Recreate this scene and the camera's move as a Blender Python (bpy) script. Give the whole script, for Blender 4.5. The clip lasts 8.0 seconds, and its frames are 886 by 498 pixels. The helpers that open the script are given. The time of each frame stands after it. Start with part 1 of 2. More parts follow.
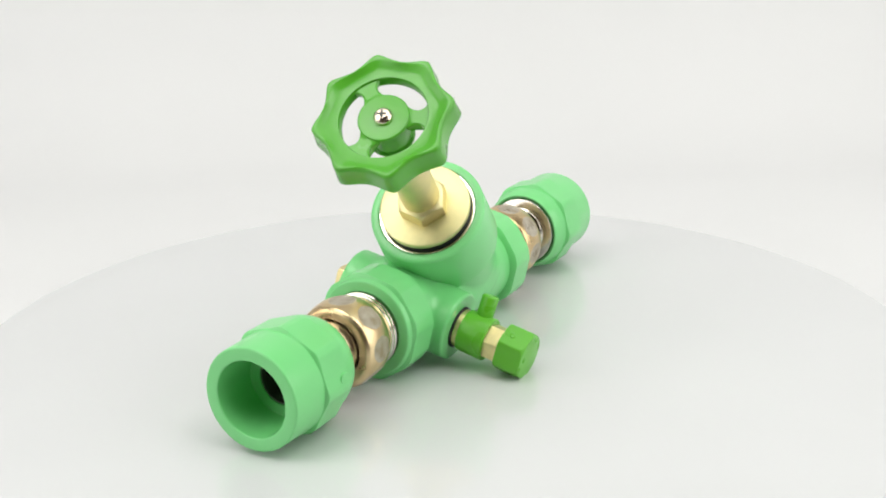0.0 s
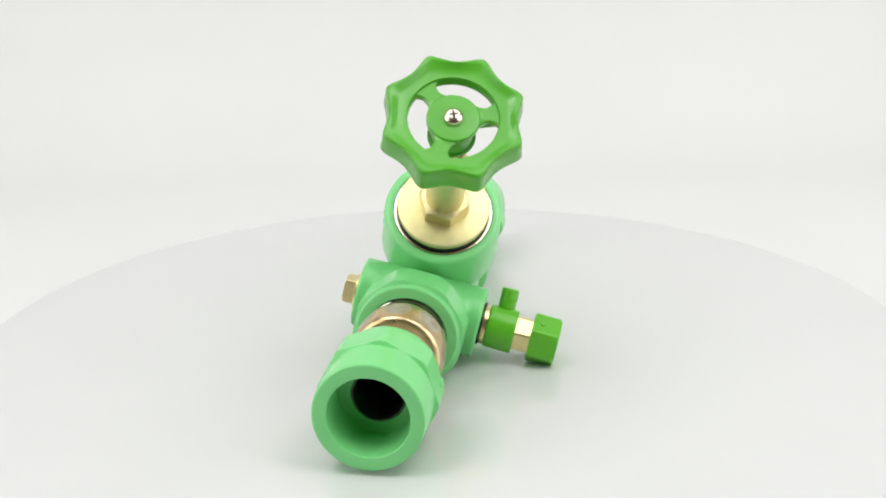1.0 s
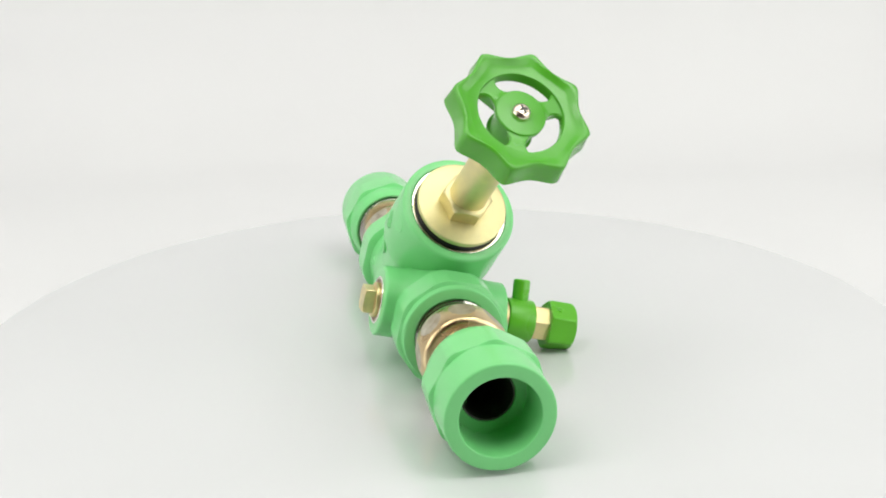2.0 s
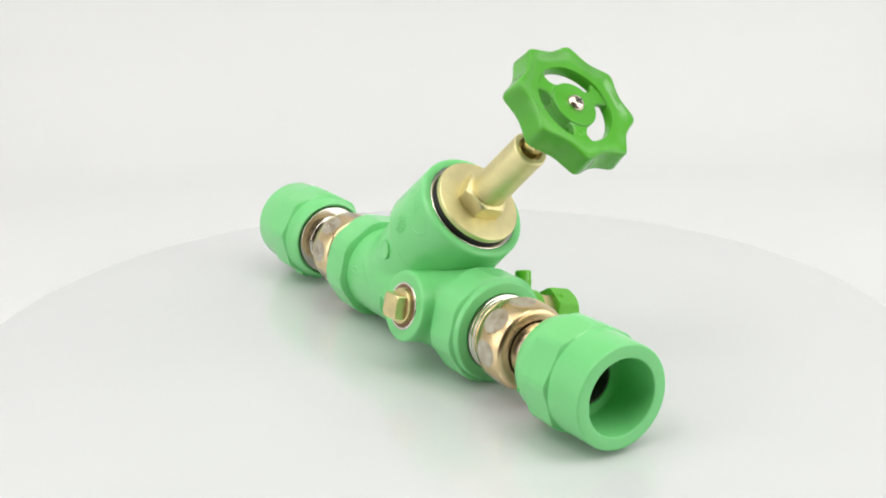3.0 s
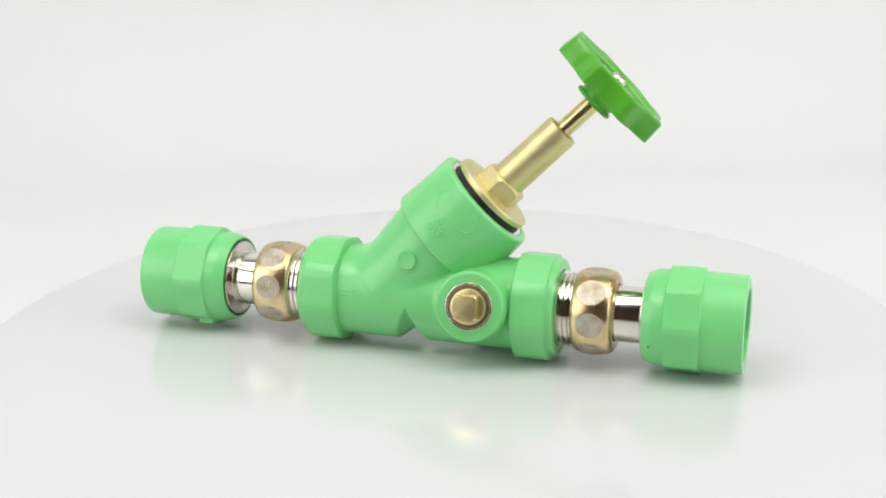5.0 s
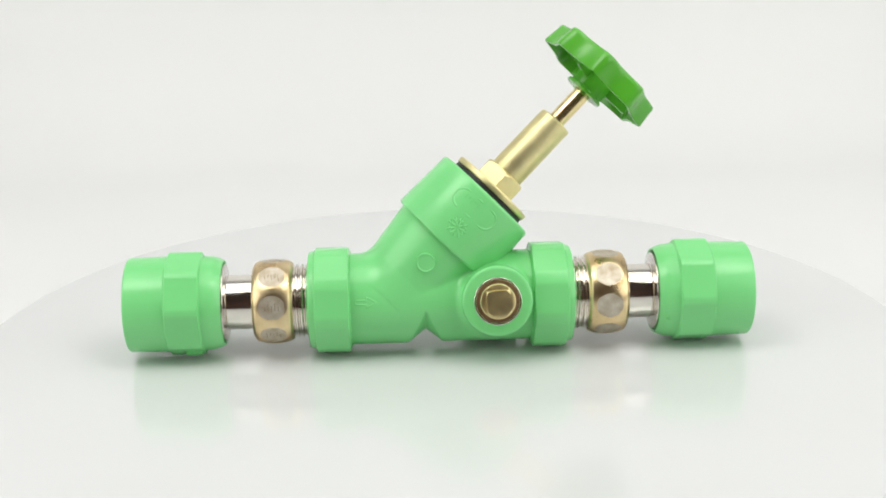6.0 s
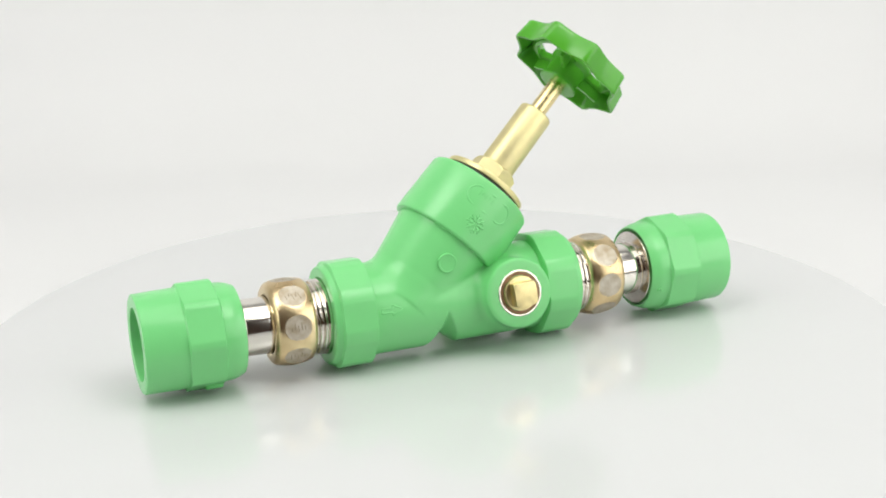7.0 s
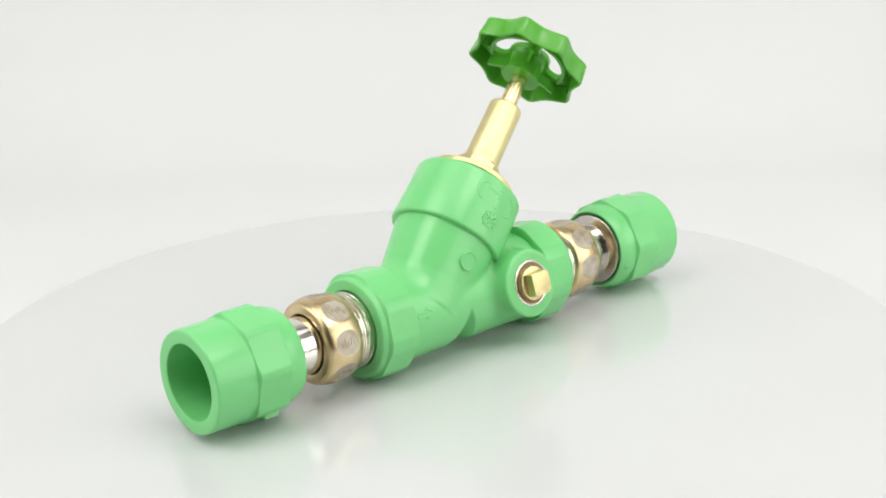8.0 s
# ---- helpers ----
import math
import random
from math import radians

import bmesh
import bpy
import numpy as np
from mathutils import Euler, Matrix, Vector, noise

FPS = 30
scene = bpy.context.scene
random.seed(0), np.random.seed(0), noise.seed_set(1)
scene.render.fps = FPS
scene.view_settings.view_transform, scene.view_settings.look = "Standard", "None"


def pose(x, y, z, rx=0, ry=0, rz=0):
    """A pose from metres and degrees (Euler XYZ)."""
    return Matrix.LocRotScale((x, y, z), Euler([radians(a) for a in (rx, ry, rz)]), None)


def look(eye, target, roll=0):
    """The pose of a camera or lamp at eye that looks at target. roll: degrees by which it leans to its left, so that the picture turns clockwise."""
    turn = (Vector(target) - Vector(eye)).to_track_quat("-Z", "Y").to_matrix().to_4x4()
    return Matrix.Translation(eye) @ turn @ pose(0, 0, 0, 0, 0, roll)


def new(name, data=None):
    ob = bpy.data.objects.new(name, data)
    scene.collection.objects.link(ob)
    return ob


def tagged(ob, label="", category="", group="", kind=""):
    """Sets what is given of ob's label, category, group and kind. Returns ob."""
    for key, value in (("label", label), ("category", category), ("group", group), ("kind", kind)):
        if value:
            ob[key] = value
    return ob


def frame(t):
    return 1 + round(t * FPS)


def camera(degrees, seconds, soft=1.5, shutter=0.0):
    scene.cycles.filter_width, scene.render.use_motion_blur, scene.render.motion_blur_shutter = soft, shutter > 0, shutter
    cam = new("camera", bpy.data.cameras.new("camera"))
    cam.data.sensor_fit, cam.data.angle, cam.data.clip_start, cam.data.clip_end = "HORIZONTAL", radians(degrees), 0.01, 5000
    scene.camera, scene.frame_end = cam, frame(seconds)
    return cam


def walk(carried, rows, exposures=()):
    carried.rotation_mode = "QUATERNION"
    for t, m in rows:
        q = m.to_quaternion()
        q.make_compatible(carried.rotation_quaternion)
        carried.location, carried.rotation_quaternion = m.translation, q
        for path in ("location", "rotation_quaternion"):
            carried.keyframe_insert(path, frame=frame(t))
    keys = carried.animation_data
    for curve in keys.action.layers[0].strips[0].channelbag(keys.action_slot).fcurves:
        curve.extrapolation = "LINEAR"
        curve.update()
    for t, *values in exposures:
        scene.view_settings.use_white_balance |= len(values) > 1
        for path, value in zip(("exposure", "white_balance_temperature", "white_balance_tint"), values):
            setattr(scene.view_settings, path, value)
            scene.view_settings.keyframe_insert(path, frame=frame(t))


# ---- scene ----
MM = 0.001


# ---- camera: stands still before a turntable ----
cam = camera(37.62, 8.0, soft=1.9)
EYE = (0.0, -0.575, 0.2306)
AIM = (0.0, -0.575 + math.cos(radians(17.907)), 0.2306 - math.sin(radians(17.907)))
walk(cam, [(0.0, look(EYE, AIM, -1.07)), (8.0, look(EYE, AIM, -1.07))])


# ---- light: softboxes in an added photo tent, open towards a dim room ----
scene.view_settings.exposure = 0.0
world = bpy.data.worlds.new("world")
world.use_nodes = True
world.node_tree.nodes["Background"].inputs[0].default_value = (0.5, 0.5, 0.52, 1)
world.node_tree.nodes["Background"].inputs[1].default_value = 0.08
scene.world = world


def softbox(eye, target, width, height, watts, colour=(0.996, 1.0, 0.952)):
    lamp = bpy.data.lights.new("softbox", "AREA")
    lamp.shape, lamp.size, lamp.size_y = "RECTANGLE", width, height
    lamp.energy, lamp.color = watts, colour
    ob = new("softbox", lamp)
    ob.matrix_basis = look(eye, target)
    return ob


softbox((0.0, -0.16, 1.05), (0, 0.0, 0), 1.4, 0.8, 6.15)
softbox((-0.95, -0.46, 0.42), (0, 0, 0.06), 0.9, 0.75, 4.9)
softbox((0.95, -0.42, 0.42), (0, 0, 0.06), 1.1, 0.75, 6.0)
# two fill lamps added high in front to lift the sleeve and lower body
softbox((-0.56, -0.45, 1.16), (0, 0, 0.06), 0.6, 0.5, 3.6)
softbox((0.56, -0.45, 1.16), (0, 0, 0.06), 0.6, 0.5, 3.6)


# ---- materials ----
def material(name, colour, rough=0.5, metal=0.0, vary=0.06, scale=60.0, bump=0.0, bump_scale=800.0, spread=0.08, spec=0.5, detail=6.0, worn=None):
    m = bpy.data.materials.new(name)
    m.use_nodes = True
    nt = m.node_tree
    b = nt.nodes["Principled BSDF"]
    tc = nt.nodes.new("ShaderNodeTexCoord")
    n1 = nt.nodes.new("ShaderNodeTexNoise")
    n1.inputs["Scale"].default_value, n1.inputs["Detail"].default_value = scale, detail
    n2 = nt.nodes.new("ShaderNodeTexNoise")
    n2.inputs["Scale"].default_value, n2.inputs["Detail"].default_value = bump_scale, 3
    nt.links.new(tc.outputs["Object"], n1.inputs["Vector"])
    nt.links.new(tc.outputs["Object"], n2.inputs["Vector"])
    ramp = nt.nodes.new("ShaderNodeValToRGB")
    lo = worn or [max(0, c * (1 - vary)) for c in colour]
    hi = [min(1, c * (1 + vary)) for c in colour]
    ramp.color_ramp.elements[0].position, ramp.color_ramp.elements[0].color = 0.3, (*lo, 1)
    ramp.color_ramp.elements[1].position, ramp.color_ramp.elements[1].color = 0.7, (*hi, 1)
    nt.links.new(n1.outputs["Fac"], ramp.inputs["Fac"])
    nt.links.new(ramp.outputs["Color"], b.inputs["Base Color"])
    rr = nt.nodes.new("ShaderNodeMapRange")
    rr.inputs["To Min"].default_value, rr.inputs["To Max"].default_value = max(0.02, rough - spread), min(1, rough + spread)
    nt.links.new(n1.outputs["Fac"], rr.inputs["Value"])
    nt.links.new(rr.outputs["Result"], b.inputs["Roughness"])
    b.inputs["Metallic"].default_value = metal
    b.inputs["Specular IOR Level"].default_value = spec
    if bump:
        bp = nt.nodes.new("ShaderNodeBump")
        bp.inputs["Strength"].default_value, bp.inputs["Distance"].default_value = bump, 0.0003
        nt.links.new(n2.outputs["Fac"], bp.inputs["Height"])
        nt.links.new(bp.outputs["Normal"], b.inputs["Normal"])
    return m


GREEN = material("green_polypropylene", (0.187, 0.63, 0.222), 0.24, vary=0.02, scale=35, bump=0.04, bump_scale=350, spread=0.03, detail=1.5)
WHEEL = material("green_moulded_plastic", (0.085, 0.385, 0.028), 0.25, vary=0.05, scale=50, detail=3, spread=0.06, bump=0.14, bump_scale=300)
CAP = material("bright_green_soft_plastic", (0.115, 0.46, 0.024), 0.28, vary=0.04, scale=50, detail=2, spread=0.04, bump=0.08, bump_scale=420)
BRASS = material("turned_brass", (0.745, 0.665, 0.36), 0.46, 1.0, vary=0.07, scale=180, bump=0.22, bump_scale=1100, spread=0.14)
STEM = material("polished_brass", (0.80, 0.66, 0.35), 0.26, 1.0, vary=0.05, scale=120)
PLUG = material("bright_brass", (0.78, 0.66, 0.34), 0.34, 1.0, vary=0.12, scale=220, bump=0.10, bump_scale=700)
NUT = material("tarnished_brass", (0.72, 0.59, 0.36), 0.29, 1.0, vary=0.12, scale=75, bump=0.08, bump_scale=900, worn=(0.56, 0.40, 0.21))
NUT_FLAT = material("rough_forged_brass", (0.52, 0.48, 0.41), 0.45, 0.6, vary=0.16, scale=200, bump=0.35, bump_scale=600, worn=(0.38, 0.30, 0.20))
CHROME = material("nickel_plated_steel", (0.80, 0.76, 0.70), 0.13, 1.0, vary=0.05, scale=120, bump=0.03, bump_scale=900)
THREAD = material("tarnished_thread", (0.26, 0.15, 0.09), 0.45, 0.7, vary=0.25, scale=500)
# near-black that paints shade into the bores and the screw recess
HOLLOW_SHADE = material("dark_hollow_shade", (0.10, 0.10, 0.085), 0.45, 0.6, vary=0.2, scale=300)
SCREW = material("yellow_zinc", (0.80, 0.70, 0.58), 0.24, 1.0, vary=0.1, scale=300)
STAMP = material("dark_stamping", (0.30, 0.25, 0.18), 0.5, 0.6, vary=0.3, scale=600)
STEEL = material("plated_insert", (0.66, 0.62, 0.57), 0.18, 1.0, vary=0.10, scale=200)
# rubber of the drain ring, and the shade painted into the bonnet gap
RUBBER_GAP = material("black_rubber_and_gap", (0.012, 0.012, 0.012), 0.5)
DISC = material("white_satin_acrylic", (0.63, 0.635, 0.647), 0.15, vary=0.008, scale=9, spread=0.01, detail=1, spec=0.9)
RIM = material("white_acrylic_edge", (0.72, 0.73, 0.74), 0.4, vary=0.02)
CLOTH = material("white_tent_cloth", (0.708, 0.707, 0.715), 0.9, vary=0.01, scale=6, detail=2, bump=0.1, bump_scale=900)
ROOM = material("dark_brown_room", (0.11, 0.058, 0.04), 0.8, vary=0.15, scale=4)


# ---- mesh helpers ----
def mesh_object(name, verts, faces, materials, parent=None, label="", smooth=40, indices=None):
    me = bpy.data.meshes.new(name)
    me.from_pydata([tuple(map(float, v)) for v in verts], [], faces)
    for mt in (materials if isinstance(materials, (list, tuple)) else [materials]):
        me.materials.append(mt)
    if indices is not None:
        me.polygons.foreach_set("material_index", indices)
    bm = bmesh.new()
    bm.from_mesh(me)
    bmesh.ops.recalc_face_normals(bm, faces=bm.faces)
    for f in bm.faces:
        f.smooth = True
    limit = radians(smooth)
    for e in bm.edges:
        e.smooth = len(e.link_faces) == 2 and e.calc_face_angle(0) < limit
    bm.to_mesh(me)
    bm.free()
    ob = new(name, me)
    if parent:
        ob.parent = parent
    if label:
        ob["label"] = label
    return ob


def part(name, bm, mat, parent, label="", smooth=40):
    """Links a bmesh as one mesh object under a thing or part."""
    bmesh.ops.recalc_face_normals(bm, faces=bm.faces)
    limit = radians(smooth)
    for f in bm.faces:
        f.smooth = True
    for e in bm.edges:
        e.smooth = len(e.link_faces) == 2 and e.calc_face_angle(0) < limit
    me = bpy.data.meshes.new(name)
    bm.to_mesh(me)
    bm.free()
    me.materials.append(mat)
    ob = new(name, me)
    ob.parent = parent
    if label:
        ob["label"] = label
    return ob


def rounded(points, radius=0.5, steps=4):
    """A profile of (x, r) points in mm with its inner corners rounded; a point may carry its own radius."""
    out = []
    for i, p in enumerate(points):
        rad = p[2] if len(p) > 2 else radius
        if i in (0, len(points) - 1) or rad <= 0:
            out.append(p[:2])
            continue
        a, b, c = (Vector(points[j][:2]) for j in (i - 1, i, i + 1))
        d1, d2 = a - b, c - b
        k = min(rad, d1.length * 0.45, d2.length * 0.45)
        p1, p2 = b + d1.normalized() * k, b + d2.normalized() * k
        for s in range(steps + 1):
            f = s / steps
            out.append(tuple(p1 * (1 - f) ** 2 + b * 2 * f * (1 - f) + p2 * f * f))
    return out


AXIS_X = Matrix.Identity(4)


def along(origin, direction, up=(0, 1, 0)):
    """A matrix whose X axis runs along direction and whose Y axis lies near up; origin in mm."""
    x = Vector(direction).normalized()
    z = x.cross(Vector(up)).normalized()
    y = z.cross(x)
    return Matrix.Translation(Vector(origin) * MM) @ Matrix((x, y, z)).transposed().to_4x4()


def lathe(name, profile, mat, parent, m=AXIS_X, sides=0, apothem=0.0, phase=0.0, seg=96, label="", smooth=35, flat_mat=None, closed=False, flat_from=None):
    """Turns a profile of (x, r) in mm about the X axis of m. With sides, the round is cut by that many flats at the apothem; phase: degrees of a flat's middle."""
    angles = [2 * math.pi * i / seg for i in range(seg)]
    if sides:
        half = math.pi / sides
        cut = []
        for a in angles:
            d = (a - radians(phase) + half) % (2 * half) - half
            cut.append(apothem / math.cos(d))
    else:
        cut = [1e9] * seg
    verts, faces, index = [], [], []
    on_flat = []
    for x, r in profile:
        for a, c in zip(angles, cut):
            c = c if flat_from is None or x >= flat_from else 1e9
            q = min(r, c)
            on_flat.append(c < r - 1e-6)
            verts.append(m @ Vector((x * MM, q * math.cos(a) * MM, q * math.sin(a) * MM)))
    rows = len(profile)
    for i in range(rows if closed else rows - 1):
        for j in range(seg):
            k, n = (j + 1) % seg, (i + 1) % rows
            f = (i * seg + j, i * seg + k, n * seg + k, n * seg + j)
            faces.append(f)
            index.append(1 if flat_mat and sum(on_flat[v] for v in f) >= 3 else 0)
    if not closed:
        if profile[0][1] > 0.01:
            faces.append(tuple(range(seg))), index.append(0)
        if profile[-1][1] > 0.01:
            faces.append(tuple(range((rows - 1) * seg, rows * seg))), index.append(0)
    return mesh_object(name, verts, faces, [mat, flat_mat] if flat_mat else mat, parent, label, smooth, index)


def surface(field, lo, hi, h):
    """Vertices (mm) and quads of the zero level of a distance field, by naive surface nets."""
    axes = [np.arange(a, b + h, h) for a, b in zip(lo, hi)]
    X, Y, Z = np.meshgrid(*axes, indexing="ij")
    F = field(X, Y, Z)
    n = F.shape
    total = np.zeros((n[0] - 1, n[1] - 1, n[2] - 1, 3))
    count = np.zeros((n[0] - 1, n[1] - 1, n[2] - 1))
    cell = [slice(0, k - 1) for k in n]
    for ax in range(3):
        other = [i for i in range(3) if i != ax]
        for p in (0, 1):
            for q in (0, 1):
                off = [0, 0, 0]
                off[other[0]], off[other[1]] = p, q
                a = F[tuple(slice(o, o + k - 1) for o, k in zip(off, n))]
                off2 = list(off)
                off2[ax] = 1
                b = F[tuple(slice(o, o + k - 1) for o, k in zip(off2, n))]
                cross = (a < 0) != (b < 0)
                t = np.where(cross, a / np.where(cross, a - b, 1), 0)
                point = np.zeros(a.shape + (3,))
                point[..., other[0]], point[..., other[1]], point[..., ax] = p, q, t
                total += np.where(cross[..., None], point, 0)
                count += cross
    used = count > 0
    ids = -np.ones(used.shape, int)
    ids[used] = np.arange(used.sum())
    base = np.stack(np.nonzero(used), 1)
    verts = (base + total[used] / count[used][:, None]) * h + np.array(lo)
    faces = []
    for ax in range(3):
        o1, o2 = [i for i in range(3) if i != ax]
        s = (F < 0)
        lo_s, hi_s = [slice(1, -1)] * 3, [slice(1, -1)] * 3
        lo_s[ax], hi_s[ax] = slice(0, -1), slice(1, None)
        flip = np.argwhere(s[tuple(lo_s)] != s[tuple(hi_s)])
        e = flip + 1
        e[:, ax] -= 1
        corner = []
        for d1, d2 in ((0, 0), (1, 0), (1, 1), (0, 1)):
            c = e.copy()
            c[:, o1] -= d1
            c[:, o2] -= d2
            corner.append(ids[c[:, 0], c[:, 1], c[:, 2]])
        faces.append(np.stack(corner, 1))
    faces = np.concatenate(faces)
    return verts, [tuple(map(int, f)) for f in faces]


def blend(a, b, k):
    """Smooth union of two distance fields with a fillet of about k."""
    h = np.maximum(k - np.abs(a - b), 0) / k
    return np.minimum(a, b) - h * h * k / 4


def ridge(bm, points, normals, width, height, closed=False):
    """Adds a low raised line with a rounded crown along points (mm) on a surface with these normals."""
    count = len(points)
    rows = []
    for i in range(count):
        ahead = points[(i + 1) % count] if closed or i + 1 < count else points[i]
        behind = points[i - 1] if closed or i > 0 else points[i]
        side = (ahead - behind).cross(normals[i]).normalized()
        rows.append([bm.verts.new((points[i] + side * (u * width) + normals[i] * v) * MM)
                     for u, v in ((-0.5, -0.5), (-0.5, -0.02), (-0.28, height * 0.72), (0, height), (0.28, height * 0.72), (0.5, -0.02), (0.5, -0.5))])
    for i in range(count if closed else count - 1):
        a, b = rows[i], rows[(i + 1) % count]
        for j in range(7):
            k = (j + 1) % 7
            bm.faces.new((a[j], a[k], b[k], b[j]))
    if not closed:
        bm.faces.new(rows[0]), bm.faces.new(rows[-1])


# ---- setting: cloth sweep, table, unseen tent and room ----
def backdrop():
    """A white sweep: table cloth that curves up behind the turntable into the back wall."""
    verts, faces = [], []
    path = [(-0.36, -0.03), (0.42, -0.03)]
    for i in range(1, 13):
        a = math.pi / 2 * i / 12
        path.append((0.42 + 0.18 * math.sin(a), -0.03 + 0.18 * (1 - math.cos(a))))
    path.append((0.60, 1.7))
    for y, z in path:
        verts += [(-1.2, y, z), (1.2, y, z)]
    for i in range(len(path) - 1):
        faces.append((2 * i, 2 * i + 1, 2 * i + 3, 2 * i + 2))
    ob = mesh_object("backdrop", verts, faces, CLOTH, smooth=60)
    tagged(ob, "seamless white cloth sweep behind the turntable", "backdrop", kind="structure")


def slab(name, lo, hi, mat, label, category):
    """A plain box between two corners, as a piece of the setting."""
    v = [(x, y, z) for z in (lo[2], hi[2]) for x, y in ((lo[0], lo[1]), (hi[0], lo[1]), (hi[0], hi[1]), (lo[0], hi[1]))]
    f = [(0, 1, 2, 3), (4, 5, 6, 7), (0, 1, 5, 4), (1, 2, 6, 5), (2, 3, 7, 6), (3, 0, 4, 7)]
    tagged(mesh_object(name, v, f, mat), label, category, kind="structure")


def tent_and_room():
    """Unseen cloth panels for fill, open in front towards an added dark room that keeps bores dim."""
    for name, x in (("wall_west", -1.22), ("wall_east", 1.2)):
        slab(name, (x, -0.72, -0.75), (x + 0.02, 0.62, 1.7), CLOTH, "unseen white cloth side panel added to bounce light", "wall")
    slab("ceiling", (-1.22, -0.95, 1.70), (1.22, 0.62, 1.72), CLOTH, "unseen white cloth roof added to bounce light", "ceiling")
    slab("table", (-1.2, -0.36, -0.75), (1.2, 0.60, -0.034), RIM, "plain white table under the cloth sweep", "table")
    slab("floor", (-1.62, -1.8, -0.77), (1.62, 0.62, -0.75), ROOM, "unseen dark brown floor added to hold back bounce light", "floor")
    slab("wall_south", (-1.6, -1.82, -0.75), (1.6, -1.8, 2.2), ROOM, "dim dark brown wall of the studio room", "wall")
    for name, x in (("room_wall_west", -1.62), ("room_wall_east", 1.6)):
        slab(name, (x, -1.82, -0.75), (x + 0.02, 0.62, 2.2), ROOM, "unseen dark brown side wall added to hold back bounce light", "wall")
    slab("room_ceiling", (-1.6, -1.8, 2.2), (1.6, 0.62, 2.22), ROOM, "unseen dark ceiling added to hold back bounce light", "ceiling")


def turntable():
    thing = new("turntable")
    tagged(thing, "round white satin turntable disc turning slowly", "turntable")
    up = Matrix(((0, 1, 0, 0), (0, 0, 1, 0), (1, 0, 0, 0), (0, 0, 0, 1)))
    top = rounded([(0, 0.0), (0, 223, 1.2), (-12, 223, 1.2), (-12, 0.0)], 1.2)
    lathe("disc", top, DISC, thing, up, seg=256)
    lathe("foot", rounded([(-12.3, 0), (-12.3, 90), (-30, 95), (-30, 0)], 1), RIM, thing, up, seg=96, label="round white turntable base")
    return thing


# ---- the valve: X along the pipe, Y towards the test plug, Z up the bonnet's plane ----
BR = (-math.sqrt(0.5), 0.0, math.sqrt(0.5))
BONNET = along((25.2, 0, 1.0), BR, (0, 1, 0))
XB = -22.6


def body_field(X, Y, Z):
    def cone_x(x0, r0, x1, r1, x2, r2, x3, r3):
        r = np.interp(X, (x0, x1, x2, x3), (r0, r1, r2, r3))
        return np.maximum((np.hypot(Y, Z) - r) * 0.85, np.maximum(x0 - X, X - x3))
    pipe = cone_x(-48, 20.8, 4, 20.8, 14, 21.3, 50, 21.3)
    # V-shaped notch across the underside
    half = np.clip(0.47 * (-3.6 - Z), 0, None)
    depth = np.clip(1.25 * (half - np.abs(X - 9.2)), 0, 7.8)
    pipe = np.maximum(pipe, (np.hypot(Y, Z) - 21.0 + depth) * 0.7)
    dx, dz = X - 25.2, Z - 1.0
    s = (dz - dx) * math.sqrt(0.5)
    w = (dz + dx) * math.sqrt(0.5)
    rad = np.hypot(w, Y)
    branch = np.maximum((rad - np.interp(s, (0, 12, 34, 40), (21.1, 21.5, 24.4, 24.4))) * 0.97, np.maximum(-s, s - 45))
    # rounded rim of the bosses
    q1, q2 = np.hypot(X - XB, Z) - 14.6, np.abs(Y) - 27.2
    boss = np.minimum(np.maximum(q1, q2), 0) + np.hypot(np.maximum(q1, 0), np.maximum(q2, 0)) - 1.2
    f = blend(pipe, branch, 1.2 + 1.6 * np.clip((w - 6) / 12, 0, 1))
    return blend(f, boss, 4.0)


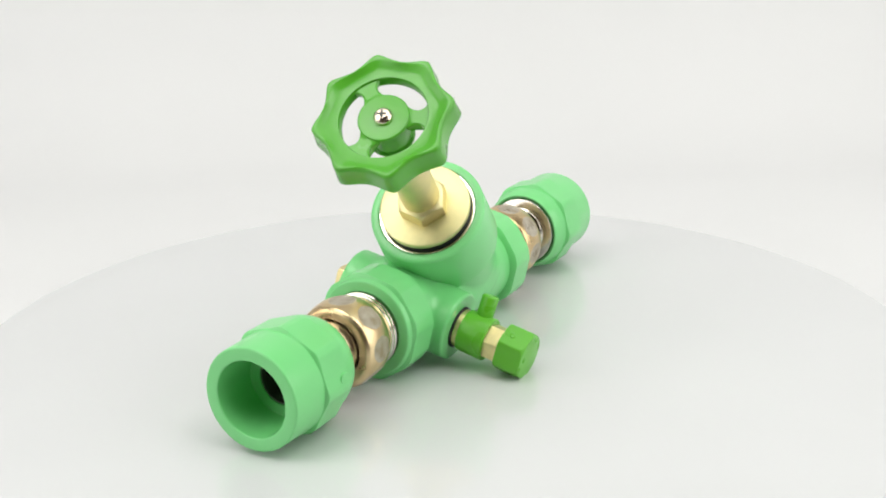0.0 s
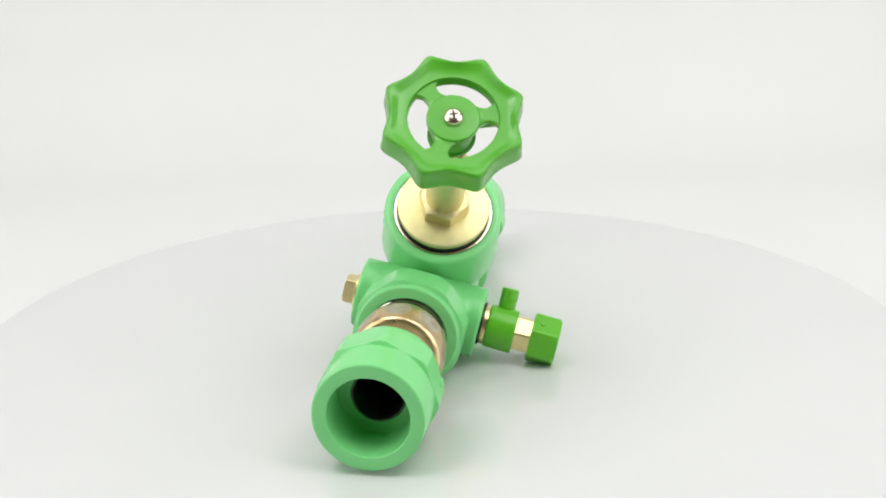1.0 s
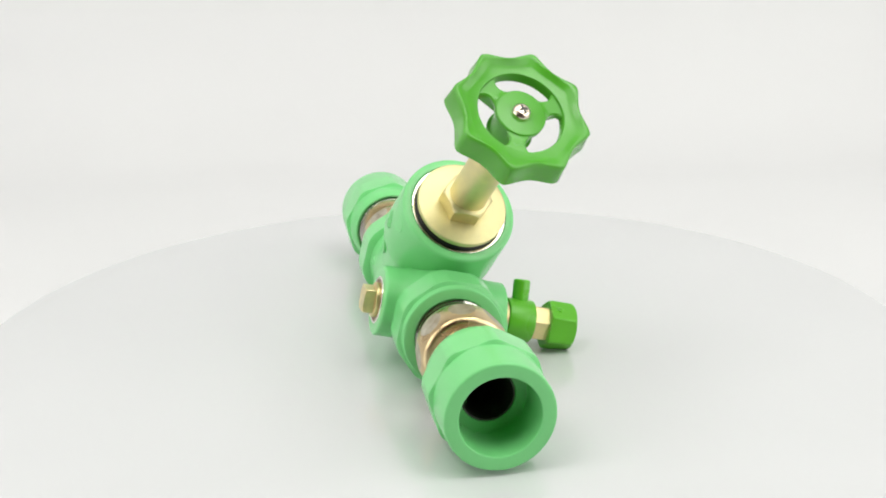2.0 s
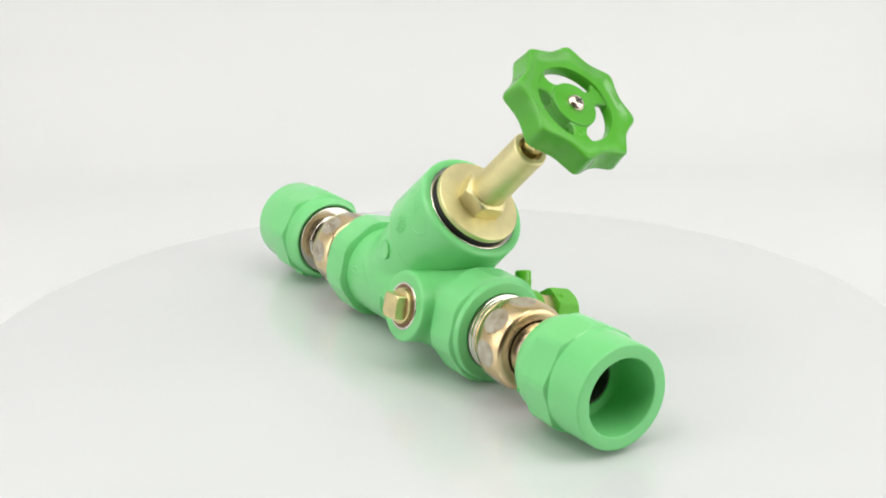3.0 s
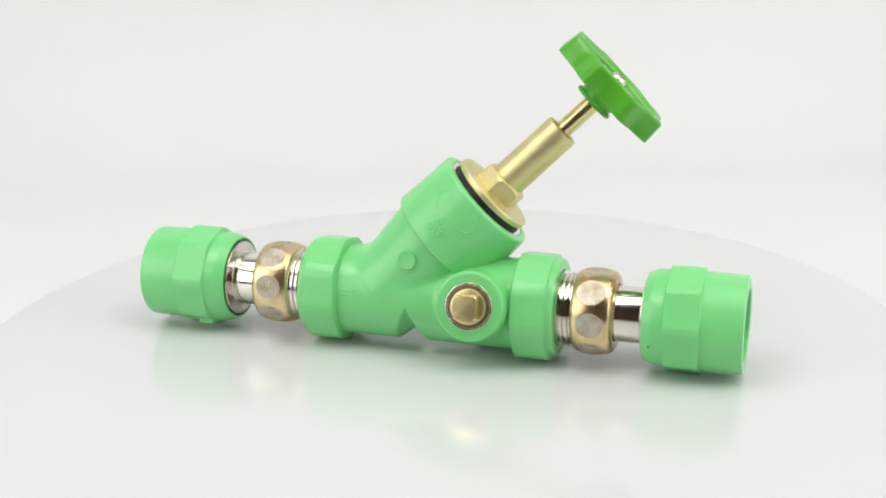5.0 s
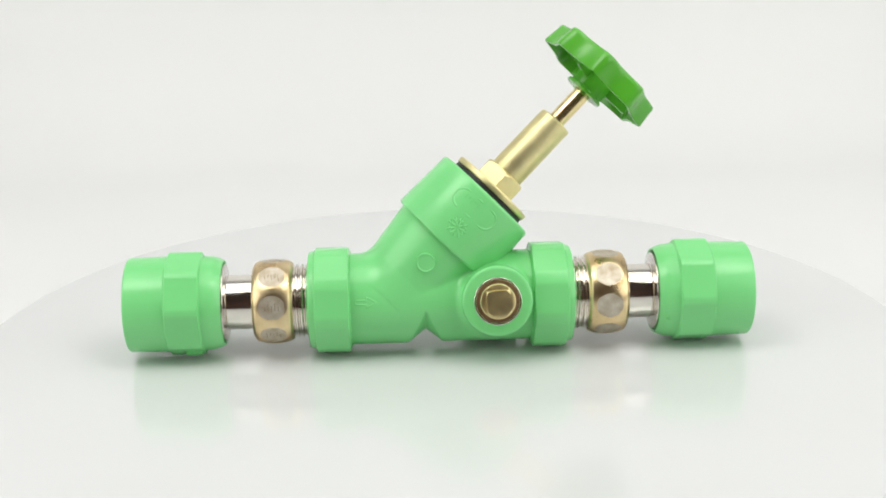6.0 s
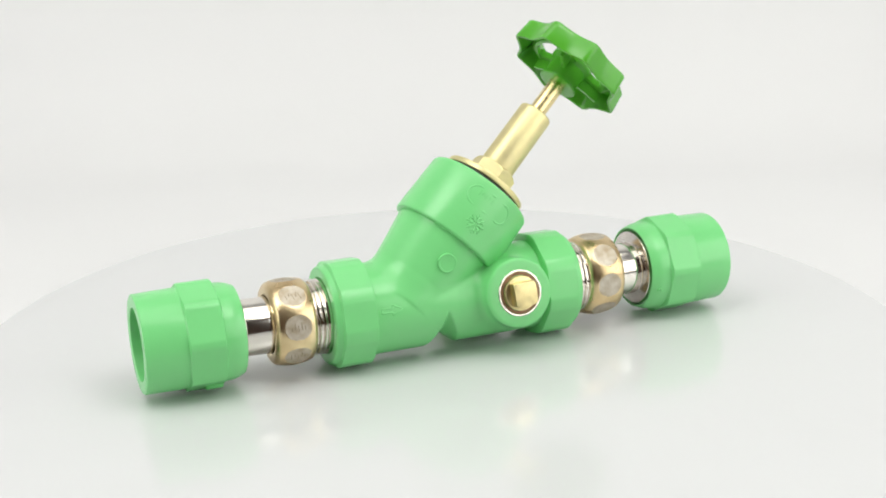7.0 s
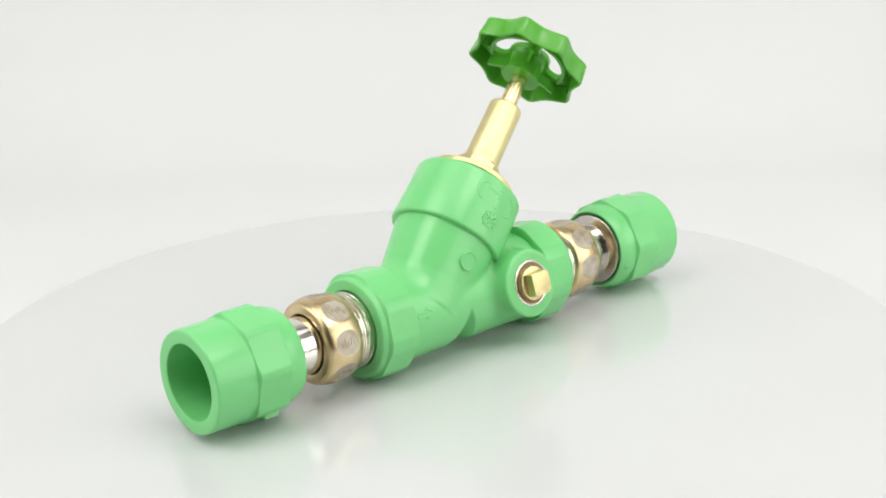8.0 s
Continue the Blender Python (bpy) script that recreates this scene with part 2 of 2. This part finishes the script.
def valve():
    thing = new("valve")
    tagged(thing, "green plastic slanted-seat stop valve with brass unions on a white turntable", "valve")
    verts, faces = surface(body_field, (-56, -32, -30), (56, 32, 52), 0.6)
    body = mesh_object("body", verts * MM, faces, GREEN, thing, "moulded green polypropylene Y-shaped valve body", 80)

    # octagonal end collars
    for sgn, base in ((1, 0.0), (-1, 4.0)):
        m, ph = along((base, 0, 0), (sgn, 0, 0)), 0
        prof = rounded([(43, 0), (43, 21.6, 0), (44.0, 24.5, 0.4), (58.8, 24.5, 0.4), (59.6, 22.6, 0), (62.2, 22.0, 0.8), (62.2, 17.3, 0.4), (60.8, 17.0), (60.8, 0)], 0.4)
        lathe("end_collar", prof, GREEN, body, m, 8, 23.6, ph, 192)
    # round bonnet socket
    prof = rounded([(34.8, 0), (34.8, 24), (34.8, 26.9, 1.6), (64.6, 25.9, 2.2), (64.6, 21.9, 0.6), (61.5, 21.7), (61.5, 0)], 0.6)
    lathe("bonnet_socket", prof, GREEN, body, BONNET, seg=160)
    # cast marks
    lean = Vector((0, 1, 0)) * math.cos(radians(9.5)) - Vector(BR) * math.sin(radians(9.5))
    lathe("cast_disc", rounded([(-3, 0), (-3, 4.5), (1.45, 4.4), (1.45, 3.7, 0.2), (1.25, 3.5, 0.2), (1.25, 0)], 0.25), GREEN, body, along((8.7, 22.5, 17.7), lean, (1, 0, 0)), seg=48)
    arrow = bmesh.new()
    outline = []
    corners = [(4.9, -0.95), (-0.2, -0.95), (-0.2, -2.3), (-4.7, 0), (-0.2, 2.3), (-0.2, 0.95), (4.9, 0.95)]
    for i, (u, v) in enumerate(corners):
        un, vn = corners[(i + 1) % len(corners)]
        outline += [(u + (un - u) * k / 4, v + (vn - v) * k / 4) for k in range(4)]
    points = [Vector((36 + u, math.sqrt(20.85 ** 2 - (0.3 + v) ** 2), 0.3 + v)) for u, v in outline]
    ridge(arrow, points, [Vector((0, p.y, p.z)).normalized() for p in points], 1.0, 0.34, True)
    part("flow_arrow", arrow, GREEN, body, "raised moulded flow arrow outline", 60)

    def on_socket(s, w):
        """A point (mm) of the bonnet socket's round at s along the axis and w across, and its normal."""
        r = 26.9 - 1.0 * (s - 34.8) / 29.8
        across = Vector((0, math.sqrt(r * r - w * w), -w))
        place = BONNET @ (Vector((s, 0, 0)) * MM + across * MM)
        return place / MM, (BONNET.to_3x3() @ across).normalized()

    def line_on_socket(bm, ends, width, height, steps=5, closed=False):
        path = []
        for (s0, w0), (s1, w1) in zip(ends, ends[1:]):
            path += [(s0 + (s1 - s0) * k / steps, w0 + (w1 - w0) * k / steps) for k in range(steps)]
        if not closed:
            path.append(ends[-1])
        pairs = [on_socket(*p) for p in path]
        ridge(bm, [p for p, n in pairs], [n for p, n in pairs], width, height, closed)

    star = bmesh.new()
    for i in range(8):
        a = math.pi / 4 * i + 0.12
        def polar(r, da):
            return (44.4 + r * math.cos(a + da), 1.3 + r * math.sin(a + da))
        line_on_socket(star, [polar(0.9, 0), polar(4.5, 0)], 0.85, 0.36, 3)
        line_on_socket(star, [polar(2.6, 0.05), polar(3.9, 0.33)], 0.75, 0.32, 2)
        line_on_socket(star, [polar(2.6, -0.05), polar(3.9, -0.33)], 0.75, 0.32, 2)
    part("emblem", star, GREEN, body, "raised moulded snowflake emblem", 60)
    oval = bmesh.new()
    ends = []
    for i in range(33):
        a = 2 * math.pi * i / 32
        ends.append((55.6 + 4.5 * math.sin(a), 1.0 + 4.5 * math.cos(a) + (6.8 if math.cos(a) > 1e-6 else -6.8)))
    line_on_socket(oval, ends, 0.9, 0.20, 2, True)
    part("oval_border", oval, GREEN, body, "faint raised oval outline", 60)
    marks = bmesh.new()
    for s, w, ls, lw in ((57.5, 7.6, 2.6, 0.7), (57.8, 5.9, 1.2, 1.2), (57.3, 4.2, 2.6, 0.7), (57.8, 2.6, 1.2, 1.2), (57.2, 0.8, 2.6, 0.7)):
        rr = 26.9 - 1.0 * (s - 34.8) / 29.8
        a = -math.asin(w / 26.2)
        p = BONNET @ (Matrix.Rotation(a, 4, "X") @ Matrix.Translation((s * MM, (rr + 0.02) * MM, 0)) @ Matrix.Diagonal((ls * MM, 0.22 * MM, lw * MM, 1)))
        bmesh.ops.create_cube(marks, size=1, matrix=p)
    part("raised_marks", marks, GREEN, body, "faint raised moulded marks", 20)

    sockets = {}
    # unions: threaded insert, nut, stub pipe, end socket on either side
    for sgn, base, nut_phase, sock_phase, sock_base in ((1, 0.0, -3.5, 17.5, 0.0), (-1, 4.0, 14 + 180, -15 + 180, 4.2)):
        m, far = along((base, 0, 0), (sgn, 0, 0)), along((sock_base, 0, 0), (sgn, 0, 0))
        prof = [(60.5, 11), (60.5, 16.9), (63.0, 16.9)]
        x = 63.3
        while x < 70.0:
            prof += [(x, 17.0), (x + 0.75, 15.4), (x + 1.0, 15.4), (x + 1.7, 17.0)]
            x += 2.2
        prof += [(x, 15.5), (x, 11)]
        lathe("threaded_spigot", prof, CHROME, thing, m, label="nickel-plated threaded spigot", seg=128, closed=True)
        prof = []
        for i in range(45):
            x = 69.2 + 18.4 * i / 44
            d = (x - 78.3) / 9.3
            prof.append((x, 19.6 - 2.0 * d * d - 1.3 * max(0, abs(d) - 0.82) / 0.18 * max(0, abs(d) - 0.82) / 0.18))
        prof = [(69.2, 15.0)] + prof + [(87.6, 13.7), (87.3, 13.2), (86.3, 13.0)]
        nut = lathe("union_nut", prof, NUT, thing, m, 8, 18.72, nut_phase, 256, "tarnished brass union nut with round flats", 30, NUT_FLAT, True)
        stamp = bmesh.new()
        for k in (range(8) if sgn > 0 else ()):
            spin = Matrix.Rotation(radians(nut_phase + 45 * k), 4, "X")
            for i in range(5):
                h = (2.0, 3.4, 2.8, 3.2, 1.8)[(i + k) % 5]
                place = Matrix.Translation(((78.3 + 1.5 * (i - 2)) * MM, 18.72 * MM, (0.4 if i % 2 else -0.5) * MM))
                bmesh.ops.create_cube(stamp, size=1, matrix=m @ spin @ place @ Matrix.Rotation(0.25 * math.sin(3.1 * i + k), 4, "Y") @ Matrix.Diagonal((0.32 * MM, 0.22 * MM, h * MM, 1)))
        if sgn > 0:
            part("stamped_marks", stamp, STAMP, nut, "worn stamped marks on the flats", 20)
        else:
            stamp.free()
        lathe("stub_pipe", rounded([(78, 10.9), (78, 12.6), (103.2, 12.6), (103.2, 10.9)], 0.3), CHROME, thing, far, label="nickel-plated stub pipe", seg=128, closed=True)
        # added tube whose dark colour stands for the shade deep in the bore
        lathe("bore_shade_liner", rounded([(58, 10.7), (58, 10.1), (123.4, 10.1), (123.4, 10.7)], 0.2), HOLLOW_SHADE, thing, far, label="added liner coloured dark for the shade in the bore", seg=64, closed=True)
        lathe("insert_face", rounded([(104, 11.0), (99.3, 12.55, 0), (99.7, 13.0, 0.2), (100.4, 17.7, 0.4), (103.5, 17.7)], 0.4), STEEL, thing, far, label="nickel-plated flared insert face", seg=128, closed=True)
        prof = rounded([(104, 18.4), (101.2, 18.7, 0.3), (101, 19.6, 0.6), (105, 21.3, 2.0), (110.2, 21.7, 0), (110.9, 23.7, 0.3), (125.7, 23.8, 0.3), (126.4, 22.0, 0), (144.5, 21.6, 1.0), (144.5, 15.9, 0.7), (124, 15.4, 0.3), (124, 10.9, 0.3), (103.8, 10.8), (103.8, 17.9)], 0.5)
        sockets[sgn] = lathe("end_socket", prof, GREEN, thing, far, 8, 22.45, sock_phase, 192, "green polypropylene welding socket with octagonal band", closed=True)

    tab = bmesh.new()
    bmesh.ops.create_cube(tab, size=1, matrix=Matrix.Rotation(radians(-75), 4, "X") @ Matrix.Translation((115 * MM, 22.6 * MM, 0)) @ Matrix.Diagonal((7.5 * MM, 2.6 * MM, 4.5 * MM, 1)))
    bmesh.ops.bevel(tab, geom=tab.edges[:], offset=0.4 * MM, segments=2, affect="EDGES")
    part("moulding_tab", tab, GREEN, sockets[1], "small green moulding tab on an end socket")

    a = math.atan2(6.4, -21.3)
    lathe("ejector_mark", rounded([(20, 0), (20, 2.7), (23.5, 2.7, 0.4), (23.5, 0)], 0.3), GREEN, sockets[-1], along((-109.6, 0, 0), (0, math.cos(a), math.sin(a)), (1, 0, 0)), seg=32, label="small round raised moulding mark")
    a = math.atan2(-9.9, 16.6)
    lathe("mould_mark", rounded([(20, 1.2), (21.55, 1.2, 0.1), (21.55, 0.7, 0.1), (20, 0.7)], 0.1), GREEN, sockets[-1], along((-100.8, 0, 0), (0, math.cos(a), math.sin(a)), (1, 0, 0)), seg=24, closed=True)

    # bonnet
    plate = lathe("bonnet", rounded([(61, 0), (61, 19.2), (66.9, 19.2, 0), (66.9, 20.3, 0.4), (69.6, 20.3, 0.8), (70.0, 12, 0.4), (70, 0)], 0.5), BRASS, thing, BONNET, label="turned brass bonnet flange", seg=160)
    lathe("seat_ring", rounded([(61.6, 19.9), (64.4, 20.0, 0.3), (64.5, 21.8, 0.3), (61.6, 21.9)], 0.3), CHROME, plate, BONNET, label="bright plated seat ring", seg=128, closed=True)
    # black ring paints the shade between socket and flange
    lathe("gap_shade_ring", rounded([(62.5, 18.8), (62.5, 19.7, 0.2), (66.8, 19.7, 0.2), (66.8, 18.8)], 0.2), RUBBER_GAP, plate, BONNET, label="black ring standing for the shade in the flange gap", seg=128, closed=True)
    lathe("hexagon", rounded([(69.8, 0), (69.8, 11.6), (76, 11.6, 0.6), (77.6, 10.2), (78.2, 8.8), (78.2, 0)], 0.4), BRASS, plate, BONNET, 6, 9.9, 28, 144)
    lathe("sleeve", rounded([(77, 0), (77, 8.4), (111.3, 8.2, 1.6), (111.3, 5.6, 0.5), (107, 5.4), (107, 0)], 0.8), BRASS, plate, BONNET, seg=96)
    lathe("stem", rounded([(100, 0), (100, 4.1), (134, 4.1), (134, 0)], 0.4), STEM, thing, BONNET, label="polished brass valve stem", seg=64)
    handwheel(thing)
    test_plug(thing)
    drain_cock(thing)
    return thing


def lobe_radius(a, outer, inner, phase):
    """Eight-lobed outline; a: radians from Y towards the wheel's upper side."""
    d = ((a - phase + math.pi / 8) % (math.pi / 4)) - math.pi / 8
    f = 1 - abs(d) / (math.pi / 8)
    g = 1.22 * f ** 1.9
    h = max(0.35 - abs(g - 1), 0) / 0.35
    return inner + (outer - inner) * (min(g, 1) - h * h * 0.35 / 4)


def handwheel(thing):
    seg = 192
    phase = radians(10)
    ring = [2 * math.pi * i / seg for i in range(seg)]
    # cross-section rows: axial place, outer lobe radius, valley radius (a hollow, open-bottomed rim)
    rows = [(139.2, 17.9, 17.9), (143.3, 17.9, 17.9), (144.0, 18.3, 18.3), (144.2, 22.0, 21.4), (144.6, 23.4, 22.2), (145.5, 25.8, 23.4), (146.0, 27.6, 24.0), (145.8, 28.4, 24.6),
            (145.0, 29.0, 25.1), (143.4, 29.0, 25.1), (135.8, 29.9, 26.0), (135.0, 29.6, 25.7), (135.0, 28.4, 24.6), (136.0, 27.9, 24.2), (142.6, 25.8, 22.6), (142.0, 21.2, 20.8), (139.2, 19.6, 19.6)]
    bm = bmesh.new()
    loops = []
    for s, ro, ri in rows:
        loop = []
        for a in ring:
            r = lobe_radius(a, ro, ri, phase)
            loop.append(bm.verts.new(BONNET @ Vector((s * MM, r * math.cos(a) * MM, -r * math.sin(a) * MM))))
        loops.append(loop)
    for i in range(len(rows)):
        n = (i + 1) % len(rows)
        for j in range(seg):
            k = (j + 1) % seg
            bm.faces.new((loops[i][j], loops[i][k], loops[n][k], loops[n][j]))
    wheel = part("handwheel", bm, WHEEL, thing, "eight-lobed green plastic handwheel", 50)
    lathe("hub", rounded([(129, 4.2), (129, 9.7, 0.4), (130.4, 9.7, 0.4), (130.8, 8.5, 0.3), (139, 8.9, 0), (141, 10.5, 0.5), (143.7, 10.6, 0.8), (143.7, 0)], 0.6), WHEEL, wheel, BONNET, seg=96)
    for deg in (36, 156, 276):
        sp = bmesh.new()
        a = radians(deg)
        e1 = Vector((0, math.cos(a), -math.sin(a)))
        e2 = Vector((0, math.sin(a), math.cos(a)))
        rows2 = []
        for r, half in ((8.5, 4.9), (9.8, 4.7), (11, 3.9), (12.2, 3.45), (13.5, 3.3), (14.8, 3.6), (16, 4.4), (17, 5.8), (17.7, 7.6), (18.1, 9.0), (20, 9.2)):
            tri = [(134.6, -0.9), (139.4, -1.3), (140.0, -half * 0.85), (142.5, -half), (143.1, -half * 0.8), (143.1, half * 0.8), (142.5, half), (140.0, half * 0.85), (139.4, 1.3), (134.6, 0.9)]
            rows2.append([sp.verts.new(BONNET @ ((e1 * r + e2 * b + Vector((s, 0, 0))) * MM)) for s, b in tri])
        for i in range(len(rows2) - 1):
            for j in range(10):
                k = (j + 1) % 10
                sp.faces.new((rows2[i][j], rows2[i][k], rows2[i + 1][k], rows2[i + 1][j]))
        sp.faces.new(rows2[0]), sp.faces.new(rows2[-1])
        part("spoke", sp, WHEEL, wheel)
    # pan-head screw; dark raised bars paint the shade of its cross recess
    lathe("screw", rounded([(143.5, 0), (143.5, 4.0, 0.2), (144.8, 3.9, 0.6), (146.2, 2.6, 0.8), (146.5, 0)], 0.5), SCREW, wheel, BONNET, seg=48, label="zinc-plated cross-head screw")
    slot = bmesh.new()
    for deg in (25, 115):
        bmesh.ops.create_cube(slot, size=1, matrix=BONNET @ Matrix.Translation((146.29 * MM, 0, 0)) @ Matrix.Rotation(radians(deg), 4, "X") @ Matrix.Diagonal((0.5 * MM, 3.6 * MM, 0.9 * MM, 1)))
    part("cross_recess_shade", slot, HOLLOW_SHADE, wheel, "raised cross coloured dark as the shade of the screw's recess", 20)


def test_plug(thing):
    m = along((XB, 0, 0), (0, 1, 0), (1, 0, 0))
    plug = lathe("test_plug", rounded([(26.0, 0), (26.0, 7.9, 0.2), (30.2, 7.9, 0.3), (30.4, 7.3, 0), (34.5, 7.2, 0.4), (35.2, 6.4, 0.4), (35.3, 0)], 0.3), PLUG, thing, m, 4, 5.3, 3, 144, "bright brass test plug with a square-milled head", flat_from=30.35)
    lathe("insert_ring", rounded([(27.2, 9.6), (28.75, 9.7, 0.2), (28.75, 10.6, 0.3), (27.2, 10.9)], 0.2), CHROME, plug, m, seg=96, closed=True, label="plated insert ring")
    lathe("thread", rounded([(27.9, 0), (28.4, 8.0, 0.1), (28.45, 9.6, 0.1), (27.9, 9.7)], 0.1), THREAD, plug, m, seg=64, label="tarnished brown thread")


def drain_cock(thing):
    m = along((XB, 0, 0), (0, -1, 0), (1, 0, 0))
    cock = lathe("drain_cock", rounded([(27.5, 0), (27.5, 8.8), (31.6, 8.8, 0.3), (31.6, 7.5), (44, 7.5, 0), (44.2, 8.4), (51.8, 8.4, 0.3), (52, 7), (52, 0)], 0.3), PLUG, thing, m, 6, 7.4, 12, 144, "brass drain cock with green plastic collar and cap", flat_from=42)
    lathe("o_ring", rounded([(28.0, 8.5), (28.0, 9.7), (29.4, 9.7), (29.4, 8.5)], 0.5), RUBBER_GAP, cock, m, seg=64, label="black rubber ring", closed=True)
    lathe("collar", rounded([(31.6, 7.4), (31.6, 9.7, 0.7), (44.3, 9.9, 0.9), (44.3, 7.4)], 0.5), CAP, cock, m, seg=96, label="bright green plastic collar", closed=True)
    lathe("lever", rounded([(7, 0), (7, 3.8), (18.8, 3.9, 1.2), (18.8, 0)], 0.8), CAP, cock, along((XB, -38.4, 0), (0.32, 0.03, 1), (0, 1, 0)), seg=48, label="bright green stub lever")
    cap = lathe("cap", rounded([(51.6, 7.0), (51.6, 11.0, 0.6), (52.7, 11.5), (62.9, 11.3, 0.8), (64.1, 10.0, 0.5), (64.3, 0)], 0.6), CAP, cock, m, 6, 10.0, 55, 144, label="bright green hexagonal plastic cap")
    a = radians(115)
    lathe("nub", rounded([(9.0, 0), (9.0, 1.6), (10.5, 1.4, 0.5), (10.5, 0)], 0.4), CAP, cap, along((XB, -56.0, 0), (math.cos(a), 0, math.sin(a)), (0, 1, 0)), seg=32, label="small round moulded nub")


backdrop()
tent_and_room()
TABLE = turntable()
VALVE = valve()


# ---- what moves: the turntable and the valve on it ----
def turn(t):
    return Matrix.Rotation(radians(20.21 * t - 0.25), 4, "Z")


REST = Matrix.Rotation(radians(61.2), 4, "Z") @ Matrix.Translation((0, 0.0075, 0.0243)) @ Matrix.Rotation(radians(-0.16), 4, "Y") @ Matrix.Rotation(radians(13.8), 4, "X")


def motions():
    times = [i / 10 for i in range(81)]
    walk(TABLE, [(t, turn(t)) for t in times])
    walk(VALVE, [(t, turn(t) @ REST) for t in times])


motions()
